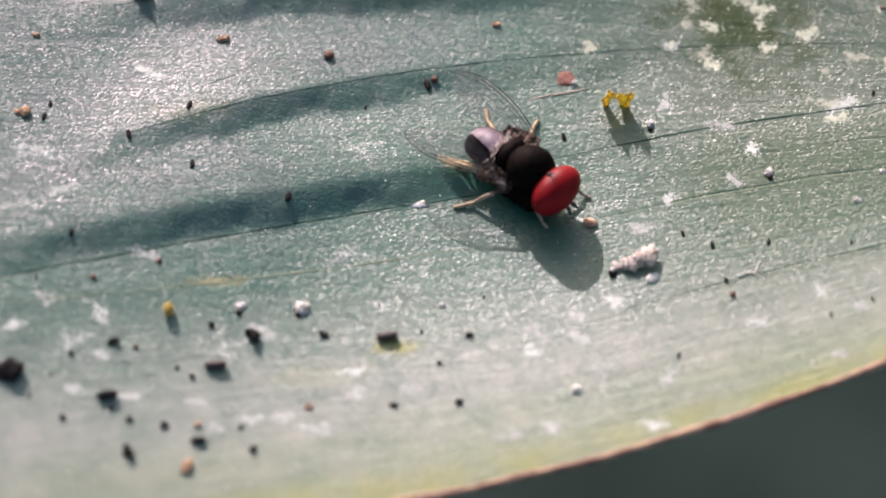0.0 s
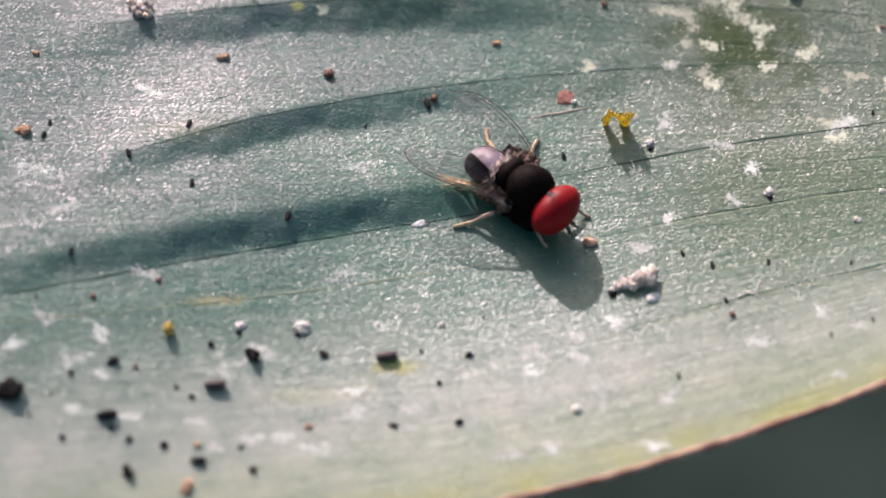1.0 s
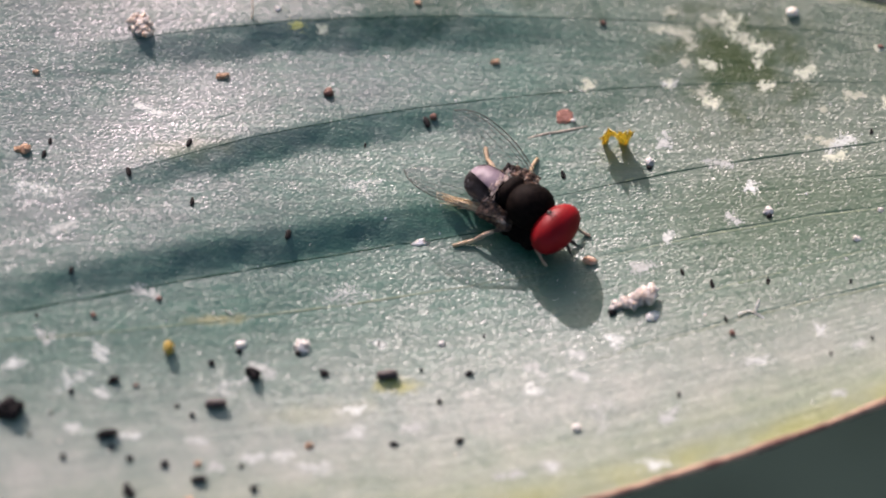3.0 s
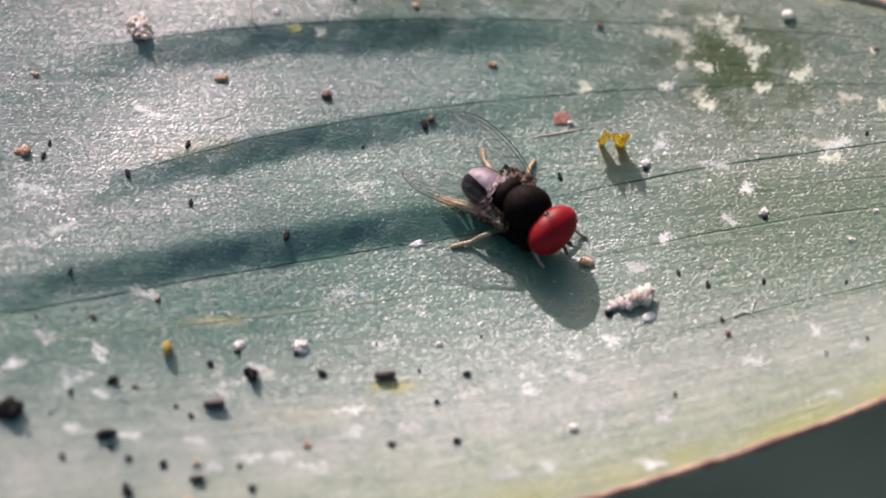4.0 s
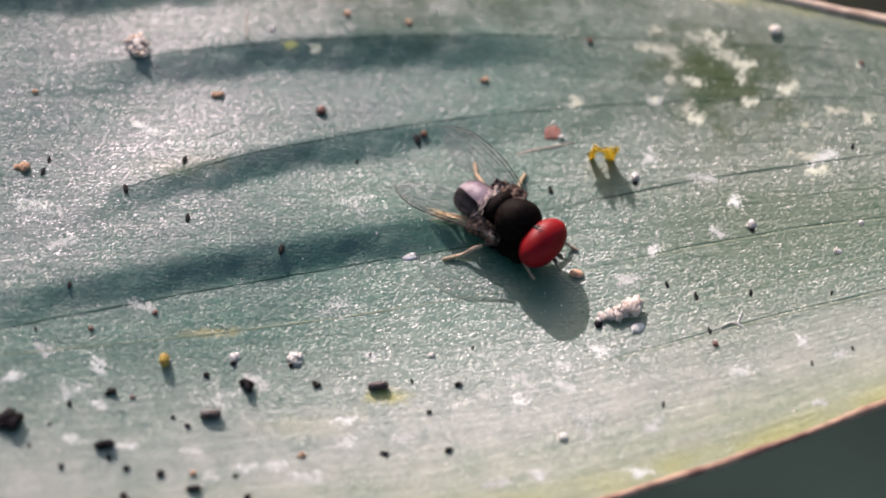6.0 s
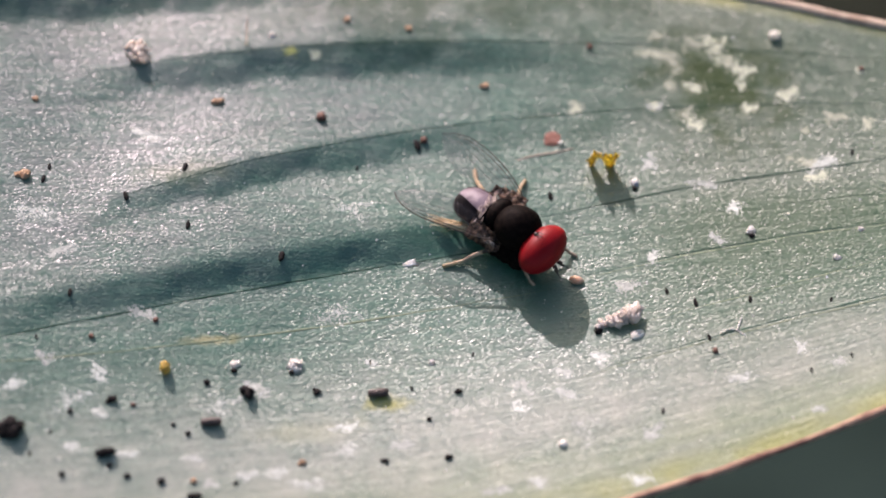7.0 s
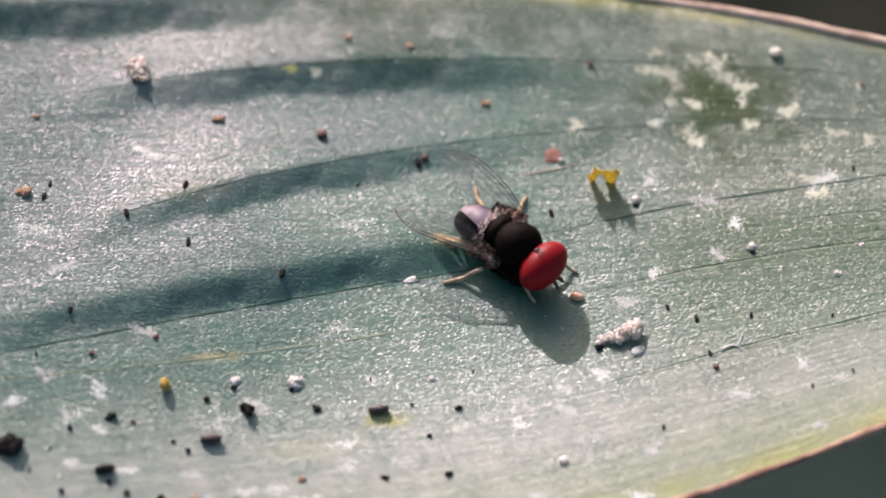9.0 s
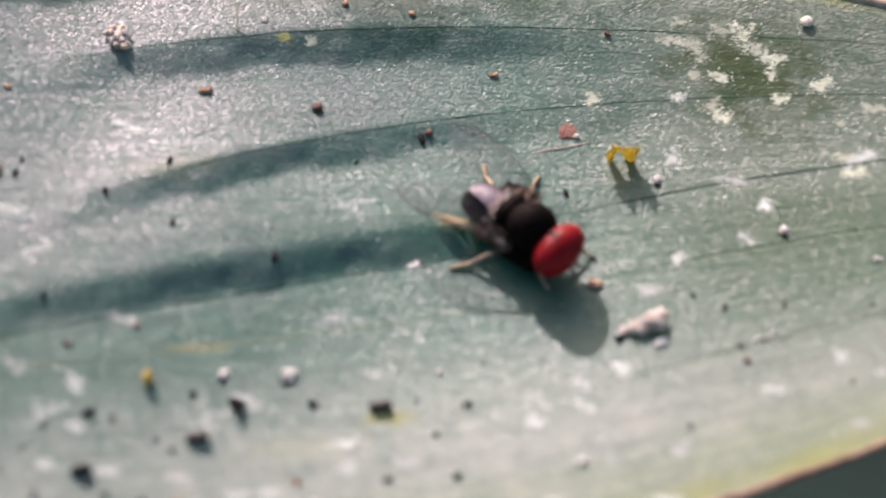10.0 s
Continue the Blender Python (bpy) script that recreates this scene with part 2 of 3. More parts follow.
def tube(bm, pts, radii, n=8, flat=1.0, steps=5):
    """A round tapering tube through the points."""
    pts = [Vector(p) for p in pts]
    path, rad = [], []
    for i in range(len(pts) - 1):
        p0, p1, p2, p3 = pts[max(i - 1, 0)], pts[i], pts[i + 1], pts[min(i + 2, len(pts) - 1)]
        for k in range(steps + (i == len(pts) - 2)):
            t = k / steps
            path.append(0.5 * (2 * p1 + (p2 - p0) * t + (2 * p0 - 5 * p1 + 4 * p2 - p3) * t * t + (3 * p1 - p0 - 3 * p2 + p3) * t ** 3))
            rad.append(float(radii[i] + (radii[i + 1] - radii[i]) * t))
    rings = []
    for i, p in enumerate(path):
        d = (path[min(i + 1, len(path) - 1)] - path[max(i - 1, 0)]).normalized()
        side = d.cross(Vector((0, 0, 1)))
        side = side.normalized() if side.length > 1e-4 else Vector((1, 0, 0))
        up = side.cross(d)
        rings.append([bm.verts.new(p + rad[i] * (math.cos(q) * side + flat * math.sin(q) * up))
                      for q in (2 * math.pi * k / n for k in range(n))])
    for a, b in zip(rings, rings[1:]):
        for k in range(n):
            bm.faces.new((a[k], a[(k + 1) % n], b[(k + 1) % n], b[k]))
    bm.faces.new(rings[0])
    bm.faces.new(rings[-1])


def lump(bm, centre, radii, rough=0.18, freq=1.3, sub=2, turn=0.0, seed=0.0):
    """A rounded uneven lump."""
    made = bmesh.ops.create_icosphere(bm, subdivisions=sub, radius=1.0)["verts"]
    rot = Matrix.Rotation(turn, 3, "Z")
    for v in made:
        n = v.co.normalized()
        k = 1 + rough * noise.noise(n * freq + Vector((seed, seed * 1.7, 3.1))) * 2
        v.co = Vector(centre) + rot @ Vector((n.x * radii[0], n.y * radii[1], n.z * radii[2])) * k
    return made


# ---- ground far below ----
def build_ground():
    bm = bmesh.new()
    bmesh.ops.create_grid(bm, x_segments=80, y_segments=80, size=60000)
    for v in bm.verts:
        v.co = v.co * (0.004 + 0.996 * (v.co.length / 85000) ** 2)
        v.co.z = -330 + 6 * noise.noise(v.co * 0.02)
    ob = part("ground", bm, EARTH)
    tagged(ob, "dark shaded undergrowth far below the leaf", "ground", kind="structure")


# ---- the leaf ----
def build_leaf():
    xs = [BEND - s for s in np.linspace(385, 0, 56)][:-1] + list(np.arange(BEND, -13, 0.7)) + list(np.arange(-13, 13, 0.12)) + list(np.arange(13, 22.2, 0.35))
    rows = 230
    bm = bmesh.new()
    uv = bm.loops.layers.uv.new("UVMap")
    top, bot, at = [], [], {}
    for i, x in enumerate(xs):
        lo, hi = y_low(max(x, -16)), y_high(max(x, -16))
        ct, cb = [], []
        for j in range(rows + 1):
            v = j / rows
            y = lo + (hi - lo) * v
            z = height(x, y)
            thick = 0.05 + 0.25 * (1 - (2 * v - 1) ** 6) * min(1, (22.6 - x) / 3)
            ct.append(bm.verts.new(bent(x, y, z)))
            at[ct[-1]] = (x / 30, v)
            if j % 5 == 0:
                cb.append(bm.verts.new(bent(x, y, z - thick)))
                at[cb[-1]] = (x / 30, v)
        top.append(ct)
        bot.append(cb)
    for a, b in zip(top, top[1:]):
        for j in range(rows):
            bm.faces.new((a[j], b[j], b[j + 1], a[j + 1]))
    for a, b in zip(bot, bot[1:]):
        for j in range(len(a) - 1):
            bm.faces.new((a[j], a[j + 1], b[j + 1], b[j]))
    for k in (0, -1):
        for i in range(len(xs) - 1):
            bm.faces.new((top[i][k], top[i + 1][k], bot[i + 1][k], bot[i][k]))
    for f in bm.faces:
        for l in f.loops:
            l[uv].uv = at[l.vert]
    leaf = tagged(new("leaf"), "long grey-green waxy leaf blade with folds, veins and a pinkish rim", "leaf")
    part("blade", bm, LEAF, leaf)
    for edge, dy in ((y_low, -0.02), (y_high, 0.02)):
        bm = bmesh.new()
        ex = [x for x in xs[::2] if x > BEND] + [22.1]
        tube(bm, [(x, edge(max(x, -16)) + dy + 0.04 * noise.noise((x * 0.7, dy * 90, 4)), height(x, edge(max(x, -16))) - 0.03) for x in ex],
             [(0.095 if dy < 0 else 0.15) + 0.04 * noise.noise((x * 0.8, dy * 90, 0)) + 0.012 * noise.noise((x * 2.5, dy * 90, 2)) for x in ex], 10, 0.8, 2)
        for v in bm.verts:
            v.co += 0.010 * noise.noise_vector(v.co * 4.0)
        part("margin", bm, RIM if dy < 0 else PALE_RIM, leaf, "dry reddish rim" if dy < 0 else "dry pale pinkish rim")
    veins = ((.17, .178, -.0026, 0, -14, 3.2, .032), (.517, .3726, -.01995, .00065, 1.9, 13, .034), (-1.31, .186, .0052, 0, -14, 3.6, -.027),
             (-4.47, .378, -.0058, 0, 3, 13, -.022), (-4.39, .378, -.0058, 0, 3.4, 13, .024), (4.18, .1604, -.0117, .00026, -9, 13, .024), (-1.60, .3577, -.0102, 0, 3.2, 13, -.018), (-1.53, .3577, -.0102, 0, 3.4, 13, .026),
             (.124, .1904, 0, 0, 2.9, 5.4, .011), (.61, .1326, 0, 0, 8.5, 13, .013),
             (6.967, .0147, -.0094, .00026, -11, 13, .024), (-3.2, .30, 0, 0, 4, 13, -.013), (6.443, .478, 0, 0, -6.35, -5.2, .014))
    for a, b, c, d, x0, x1, r in veins:
        pale, r = r < 0, abs(r)
        bm = bmesh.new()
        vx = np.linspace(x0, x1, 60)
        pts = []
        for x in vx:
            y = a + b * x + c * x * x + d * x ** 3 + 0.03 * noise.noise((x * 0.9, a, 0))
            y -= 0.62 * height(x, y - 0.62 * bow(x))
            pts.append((x, y, height(x, y) - r * 0.05))
        tube(bm, pts, [r * (0.75 + 0.5 * noise.noise((x * 1.3, a, 5))) * min(1, 0.15 + 3 * (x - x0) / (x1 - x0), 0.15 + 3 * (x1 - x) / (x1 - x0)) for x in vx], 8, 0.35, 2)
        part("vein", bm, PALE_VEIN if pale else VEIN, leaf, "fine pale raised vein" if pale else "fine dark green vein")
    return leaf


# ---- the fly ----
FLY = (1.918, 0.726)


def fly_materials():
    m = Mat("eye_red")
    cells = m.node("TexVoronoi", {"Vector": m.mm, "Scale": 26.0}, feature="F1").outputs["Distance"]
    c = m.mix(m.span(m.noise(2.0, 3), 0.3, 0.7), (0.19, 0.001, 0.004), (0.28, 0.002, 0.007))
    eye = m.done(c, 0.46, m.bump(cells, 0.000002, 0.8), Specular_IOR_Level=0.22)
    m = Mat("velvet_black")
    c = m.mix(m.span(m.noise(9, 4), 0.35, 0.7), (0.003, 0.0018, 0.0016), (0.010, 0.006, 0.005))
    black = m.done(c, 0.6, m.bump(m.noise(30, 3), 0.000012), Specular_IOR_Level=0.05)
    m = Mat("polished_black")
    c = m.mix(m.span(m.noise(4, 4), 0.35, 0.7), (0.003, 0.0026, 0.0036), (0.010, 0.008, 0.010))
    gloss = m.done(c, 0.5, m.bump(m.noise(20, 3), 0.000006), Specular_IOR_Level=0.09)
    m = Mat("lilac_film")
    c = m.mix(m.span(m.noise(3, 4), 0.3, 0.7), (0.15, 0.115, 0.145), (0.24, 0.19, 0.23))
    lilac = m.done(c, 0.5, m.bump(m.noise(6, 3), 0.000012), Specular_IOR_Level=0.4)
    m = Mat("smoky_film")
    c = m.mix(m.span(m.noise(8, 4), 0.4, 0.65), (0.025, 0.014, 0.011), (0.36, 0.23, 0.16))
    smoky = m.done(c, 0.36, m.bump(m.noise(9, 4), 0.00006), Specular_IOR_Level=0.35)
    straw = plain("straw_leg", (0.36, 0.25, 0.13), (0.55, 0.43, 0.27), 9, 0.5, 0.006)
    dark = plain("dark_leg", (0.02, 0.015, 0.012), (0.06, 0.042, 0.03), 9, 0.5, 0.006)
    gold = plain("golden_hair", (0.56, 0.42, 0.22), (0.80, 0.68, 0.45), 14, 0.4, 0.006)
    down = plain("silver_down", (0.20, 0.14, 0.11), (0.70, 0.58, 0.52), 14, 0.25, 0.01, Specular_IOR_Level=0.8)
    m = Mat("wing_membrane")
    clear = m.node("BsdfTransparent", {"Color": (0.82, 0.81, 0.82, 1)}).outputs[0]
    shine = m.node("BsdfGlossy", {"Color": (0.85, 0.80, 0.88, 1), "Roughness": 0.3}).outputs[0]
    both = m.node("MixShader", {0: 0.03, 1: clear, 2: shine}).outputs[0]
    m.nt.links.new(both, m.nt.nodes["Material Output"].inputs["Surface"])
    return eye, black, gloss, straw, dark, gold, down, m.m, lilac, smoky


def abdomen_at(x, a):
    """A point of the abdomen's skin: along x, round by the angle a (0 is up, positive to its left)."""
    t = min(1.0, max(0.0, (-0.55 - x) / 1.37))
    swell = math.sqrt(max(0.0, 1 - max(0.0, (t - 0.66) / 0.34) ** 2.4)) * (0.86 + 0.14 * math.sin(t * 3.1))
    ring = 1 - 0.018 * (0.5 + 0.5 * math.cos(t * 5 * 2 * math.pi))
    return Vector((x, 0.02 + 0.46 * swell * ring * math.sin(a), 0.66 - 0.13 * t * t + 0.40 * swell * ring * math.cos(a)))


def build_fly():
    eye, black, gloss, straw, dark, gold, down, film_mat, lilac, smoky = fly_materials()
    fly = tagged(new("fly"), "small black fly with large red eyes and clear wings", "fly")
    fly.matrix_world = pose(FLY[0] * 0.001, FLY[1] * 0.001, height(*FLY) * 0.001, 0, 0, -37.4)
    rnd = random.Random(5)
    # thorax: humped
    bm = bmesh.new()
    for v in lump(bm, (0, 0.02, 0.88), (0.62, 0.60, 0.60), 0.03, 1.2, 4):
        if v.co.z < 0.8:
            v.co.y *= 0.9
    part("thorax", bm, black, fly, "velvety black thorax")
    bm = bmesh.new()
    lump(bm, (-0.62, 0.08, 1.02), (0.25, 0.42, 0.25), 0.05, 1.5, 3)
    part("scutellum", bm, black, fly)
    bm = bmesh.new()
    for x, y, r in ((0.34, 0.0, 0.30), (0.0, 0.0, 0.36), (-0.34, 0.0, 0.30)):
        lump(bm, (x, y - 0.12, 0.35), (r + 0.10, 0.56, 0.36), 0.08, 1.5, 3)
    part("underside", bm, black, fly, "dark underside with leg bases")
    # head
    bm = bmesh.new()
    lump(bm, (0, 0, 0), (0.48, 0.755, 0.515), 0.012, 1.0, 4, -0.06)
    head = part("head", bm, eye, fly, "glossy red compound eyes filling the whole head")
    head.location = (0.00085, -0.00009, 0.00085)
    bm = bmesh.new()
    lump(bm, (-0.24, 0.03, 0.44), (0.06, 0.07, 0.05), 0.1, 2, 2)
    part("ocellar_tubercle", bm, dark, head, "tiny dark knob")
    for s in (-1, 1):
        bm = bmesh.new()
        tube(bm, [(-0.24, 0.03 + 0.03 * s, 0.46), (-0.15, 0.02 + 0.04 * s, 0.55), (0.0, 0.0 + 0.06 * s, 0.60)], [0.022, 0.016, 0.004], 6)
        part("bristle", bm, dark, head)
        bm = bmesh.new()
        tube(bm, [(0.36, 0.07 * s, -0.24), (0.48, 0.10 * s, -0.30), (0.56, 0.13 * s, -0.42)], [0.05, 0.06, 0.022], 8)
        tube(bm, [(0.48, 0.09 * s, -0.30), (0.60, 0.15 * s, -0.38), (0.70, 0.19 * s, -0.46)], [0.018, 0.013, 0.006], 6)
        part("antenna", bm, dark, head, "short dark antenna")
    # abdomen
    bm = bmesh.new()
    rings = []
    for i in range(56):
        x = -0.55 - 1.368 * math.sin(i / 55 * math.pi / 2)
        rings.append([bm.verts.new(abdomen_at(x, 2 * math.pi * k / 32)) for k in range(32)])
    for a, b in zip(rings, rings[1:]):
        for k in range(32):
            bm.faces.new((a[k], a[(k + 1) % 32], b[(k + 1) % 32], b[k]))
    bm.faces.new(rings[0])
    bm.faces.new(rings[-1])
    part("abdomen", bm, gloss, fly, "dark stubby black abdomen")
    # thin lilac-grey sheet over its back, with a dark rim
    bm = bmesh.new()
    grid = []
    for i in range(15):
        x = -0.90 - 0.90 * i / 14
        right = -0.62 + 0.50 * i / 14
        left = 1.15 - 0.25 * i / 14
        row = []
        for k in range(11):
            p = abdomen_at(x, right + (left - right) * k / 10)
            row.append((p - Vector((p.x, 0.02, 0.6))).normalized() * 0.022 + p)
        grid.append(row)
    for lift in (0.0, 0.016):
        vs = [[bm.verts.new(p + Vector((0, 0, lift + 0.012 * math.sin(p.x * 9 + p.y * 5)))) for p in row] for row in grid]
        for a, b in zip(vs, vs[1:]):
            for k in range(10):
                bm.faces.new((a[k], a[k + 1], b[k + 1], b[k]))
    sheet = part("wing_lobe", bm, lilac, fly, "thin shiny lilac-grey sheet over the abdomen")
    bm = bmesh.new()
    tube(bm, [grid[i][10] + Vector((0, 0, 0.02)) for i in range(0, 15, 2)], [0.02, 0.03, 0.034, 0.03, 0.03, 0.024, 0.018, 0.010], 6)
    part("rim", bm, dark, sheet, "dark rim")
    # crumpled smoky film at the wing roots
    for s in (-1, 1):
        bm = bmesh.new()
        rows = []
        for i in range(14):
            t = i / 13
            row = []
            for k in range(7):
                w = k / 6
                p = Vector((-0.10 - 1.0 * t, s * (0.46 + 0.28 * w - 0.10 * t * (1 - w)), 0.98 - 0.46 * w - 0.06 * t))
                if s > 0:
                    p = Vector((-0.20 - 0.95 * t, 0.38 + 0.42 * w * (1 - 0.3 * t), 1.06 + 0.02 * w - 0.04 * t))
                p.z += 0.13 * noise.noise(p * 6)
                p.y += 0.09 * noise.noise(p * 5 + Vector((3, 3, 3)))
                row.append(bm.verts.new(p))
            rows.append(row)
        for a, b in zip(rows, rows[1:]):
            for k in range(6):
                bm.faces.new((a[k], a[k + 1], b[k + 1], b[k]))
        bmesh.ops.solidify(bm, geom=bm.faces[:], thickness=0.018)
        part("wing_root", bm, smoky, fly, "crumpled smoky brown wing root", False)
    # downy tufts between scutellum, wings and abdomen
    bm = bmesh.new()
    for k in range(52):
        p = Vector((rnd.gauss(-0.92, 0.07), rnd.gauss(0.06, 0.24), 0.0))
        p.z = 1.12 - 0.6 * (p.y - 0.02) ** 2 + 0.12 * (p.x + 0.8)
        q = p + Vector((rnd.uniform(-0.10, 0.02), rnd.uniform(0.10, 0.24), rnd.uniform(-0.03, 0.05)))
        tube(bm, [p, (p + q) / 2 + Vector((0.02, 0, 0.02)), q], [0.006, 0.013, 0.004], 4, 0.5, 2)
    for k in range(30):
        p = Vector((rnd.gauss(-0.24, 0.07), -0.70 + rnd.gauss(0, 0.03), 0.80 + rnd.gauss(0, 0.04)))
        tube(bm, [p, p + Vector((-0.14, rnd.uniform(-0.03, 0.05), rnd.uniform(-0.02, 0.03)))], [0.008, 0.003], 4, 1, 1)
    part("down", bm, down, fly, "tufts of pale silvery down")["kind"] = "stuff"
    # wings
    for s in (-1, 1):
        costa = [(-0.10, 0.58, 0.95), (-0.70, 0.96, 1.04), (-1.45, 1.24, 1.10), (-2.30, 1.38, 1.10), (-2.85, 1.30, 1.06), (-3.18, 1.10, 1.02)]
        trail = [(-0.35, 0.42, 0.95), (-0.85, 0.36, 1.06), (-1.5, 0.28, 1.08), (-2.2, 0.36, 1.06), (-2.8, 0.66, 1.03), (-3.14, 1.0, 1.02)]
        if s < 0:
            costa = [(-0.25, 0.62, 0.86), (-0.80, 0.86, 0.90), (-1.45, 1.10, 1.0), (-2.20, 1.27, 1.02), (-2.75, 1.22, 1.0), (-3.06, 1.06, 0.98)]
            trail = [(x, y, z - 0.10) for x, y, z in trail]
        bm = bmesh.new()
        cols = []
        for a, b in zip(costa, trail):
            a, b = Vector(a), Vector(b)
            cols.append([Vector((p.x, p.y * s, p.z + 0.025 * math.sin(k * 2.2) * (1 - k / 10))) for k, p in ((k, a.lerp(b, k / 8)) for k in range(9))])
        fine = []
        for i in range(len(cols) - 1):
            for u in range(4):
                fine.append([cols[i][k].lerp(cols[i + 1][k], u / 4) for k in range(9)])
        fine.append(cols[-1])
        vs = [[bm.verts.new(q) for q in col] for col in fine]
        for a, b in zip(vs, vs[1:]):
            for k in range(8):
                bm.faces.new((a[k], a[k + 1], b[k + 1], b[k]))
        wing = part("wing", bm, film_mat, fly, "clear smoky wing with dark veins")
        for w, r, end in ((0.0, 0.021 if s < 0 else 0.016, 6), (0.16, 0.009 if s < 0 else 0.012, 5), (0.34, 0.006, 6), (0.6, 0.005, 5), (0.85, 0.005, 4)):
            bm = bmesh.new()
            pts = [Vector(a).lerp(Vector(b), w * (0.9 - 0.11 * i)) for i, (a, b) in enumerate(zip(costa, trail))][:end]
            tube(bm, [(p.x, p.y * s, p.z + 0.012) for p in pts], [r * (1 - 0.08 * i) for i in range(len(pts))], 6)
            part("wing_vein", bm, dark, wing)
    # golden hairs along the root of the lower wing
    bm = bmesh.new()
    for k in range(40):
        t = rnd.random()
        p = Vector((-1.05 - 0.25 * t, -0.48 - 0.08 * t, 0.44)) + Vector((rnd.gauss(0, 0.03), rnd.gauss(0, 0.04), rnd.gauss(0, 0.04)))
        q = p + Vector((rnd.uniform(-1.0, -0.55), rnd.uniform(-0.36, -0.16), rnd.uniform(-0.14, 0.02)))
        tube(bm, [p, (p + q) / 2 + Vector((0, 0, 0.02)), q], [0.018, 0.018, 0.004], 5, 1, 2)
    part("hair_fringe", bm, gold, fly, "fringe of golden straw hairs")["kind"] = "stuff"
    # legs: hip, knee, ankle, foot in the fly's own space
    legs = (((0.40, -0.28), (0.66, -0.62, 0.42), (0.90, -0.66, 0.16), (1.02, -0.66)), ((0.42, 0.28), (0.95, 0.52, 0.30), (1.18, 0.62, 0.13), (1.37, 0.67)),
            ((0.0, -0.38), (-0.45, -0.84, 0.42), (-0.78, -1.20, 0.14), (-1.10, -1.58)), ((0.0, 0.38), (-0.60, 0.80, 0.50), (-0.92, 1.42, 0.20), (-0.99, 1.72)),
            ((-0.30, -0.30), (-1.05, -0.55, 0.45), (-1.55, -0.60, 0.20), (-1.85, -0.66)), ((-0.30, 0.30), (-1.42, 0.55, 0.50), (-1.95, 0.90, 0.18), (-2.19, 1.16)))
    base = height(*FLY)
    pale = plain("pale_leg", (0.30, 0.22, 0.15), (0.44, 0.34, 0.25), 9, 0.5, 0.006)
    th = math.radians(-37.4)
    for (x0, y0), knee, ankle, (x2, y2) in legs:
        k = 1.05 if y2 > 0.8 else 1.0 if y2 < -1 else 0.85
        knee, ankle = Vector(knee), Vector(ankle)
        hip = Vector((x0, y0, 0.48))
        wx, wy = FLY[0] + x2 * math.cos(th) - y2 * math.sin(th), FLY[1] + x2 * math.sin(th) + y2 * math.cos(th)
        foot = Vector((x2, y2, height(wx, wy) - base + 0.03))
        bm = bmesh.new()
        tube(bm, [hip, (hip + knee) / 2 + Vector((0, 0, 0.04)), knee], [0.06 * k, 0.075 * k, 0.042 * k], 8)
        leg = part("leg", bm, dark, fly, "thin straw-coloured leg with a dark thigh")
        bm = bmesh.new()
        tube(bm, [knee, (knee + ankle) / 2 + Vector((0, 0, 0.03)), ankle], [0.050 * k, 0.056 * k, 0.042 * k], 8)
        part("tibia", bm, straw if y2 > 0.8 else pale, leg)
        bm = bmesh.new()
        tube(bm, [ankle, (ankle + foot) / 2 - Vector((0, 0, 0.01)), foot], [0.042 * k, 0.052 * k, 0.048 * k], 8)
        for c in (0.45, 0.72, 1.0):
            lump(bm, ankle.lerp(foot, c), (0.060 * k, 0.052 * k, 0.045 * k), 0.1, 2, 1)
        part("tarsus", bm, straw if abs(y2) > 0.8 else pale, leg)


# ---- grains on the leaf ----
def rest(ob, x, y, sink=0.0, rz=0.0):
    ob.matrix_world = pose(x * 0.001, y * 0.001, (height(x, y) - sink) * 0.001, 0, 0, rz)


def grain(name, x, y, w, material, label, category, group="", tall=0.7, deep=0.75, turn=0.0, rough=0.22, lumps=1):
    tall, deep = tall * 0.65, deep * 1.05
    rnd = random.Random(int(x * 971 + y * 577))
    r = w / 2
    if lumps == 1:
        bm = bmesh.new()
        lump(bm, (0, 0, r * tall * 0.85), (r, r * deep, r * tall), rough, 1.6, 2, turn, x + y)
        ob = part(name, bm, material)
    else:
        ob = new(name)
        for k in range(lumps):
            q = rnd.uniform(0, 6.28)
            d = r * 0.55 * math.sqrt(rnd.random())
            s = r * rnd.uniform(0.45, 0.72)
            bm = bmesh.new()
            lump(bm, (math.cos(q) * d * 1.2, math.sin(q) * d * deep, s * rnd.uniform(0.6, 1.3) * tall), (s, s * rnd.uniform(0.7, 1.1), s * tall), rough, 2.6, 3, q, k + x)
            part("lump", bm, material, ob)
    tagged(ob, label, category, group)
    rest(ob, x, y, 0.01)
    return ob


def pellet(x, y, w, material, label, turn=0.0):
    """A blunt barrel lying on its side."""
    bm = bmesh.new()
    r = 0.215 * w
    tube(bm, [(-0.50 * w, 0, r), (-0.47 * w, 0, r), (-0.3 * w, 0, r), (0, 0, r * 1.03), (0.3 * w, 0, r), (0.47 * w, 0, r), (0.50 * w, 0, r)],
         [r * 0.4, r * 0.72, r * 0.96, r * 1.06, r * 0.96, r * 0.72, r * 0.4], 14, 0.9, 3)
    for v in bm.verts:
        v.co += 0.10 * r * noise.noise_vector(v.co * 9 + Vector((x, y, 0)))
    ob = tagged(part("frass_pellet", bm, material), label, "frass pellet", "frass pellets")
    rest(ob, x, y, 0.02, turn)


build_ground()
build_leaf()
build_fly()


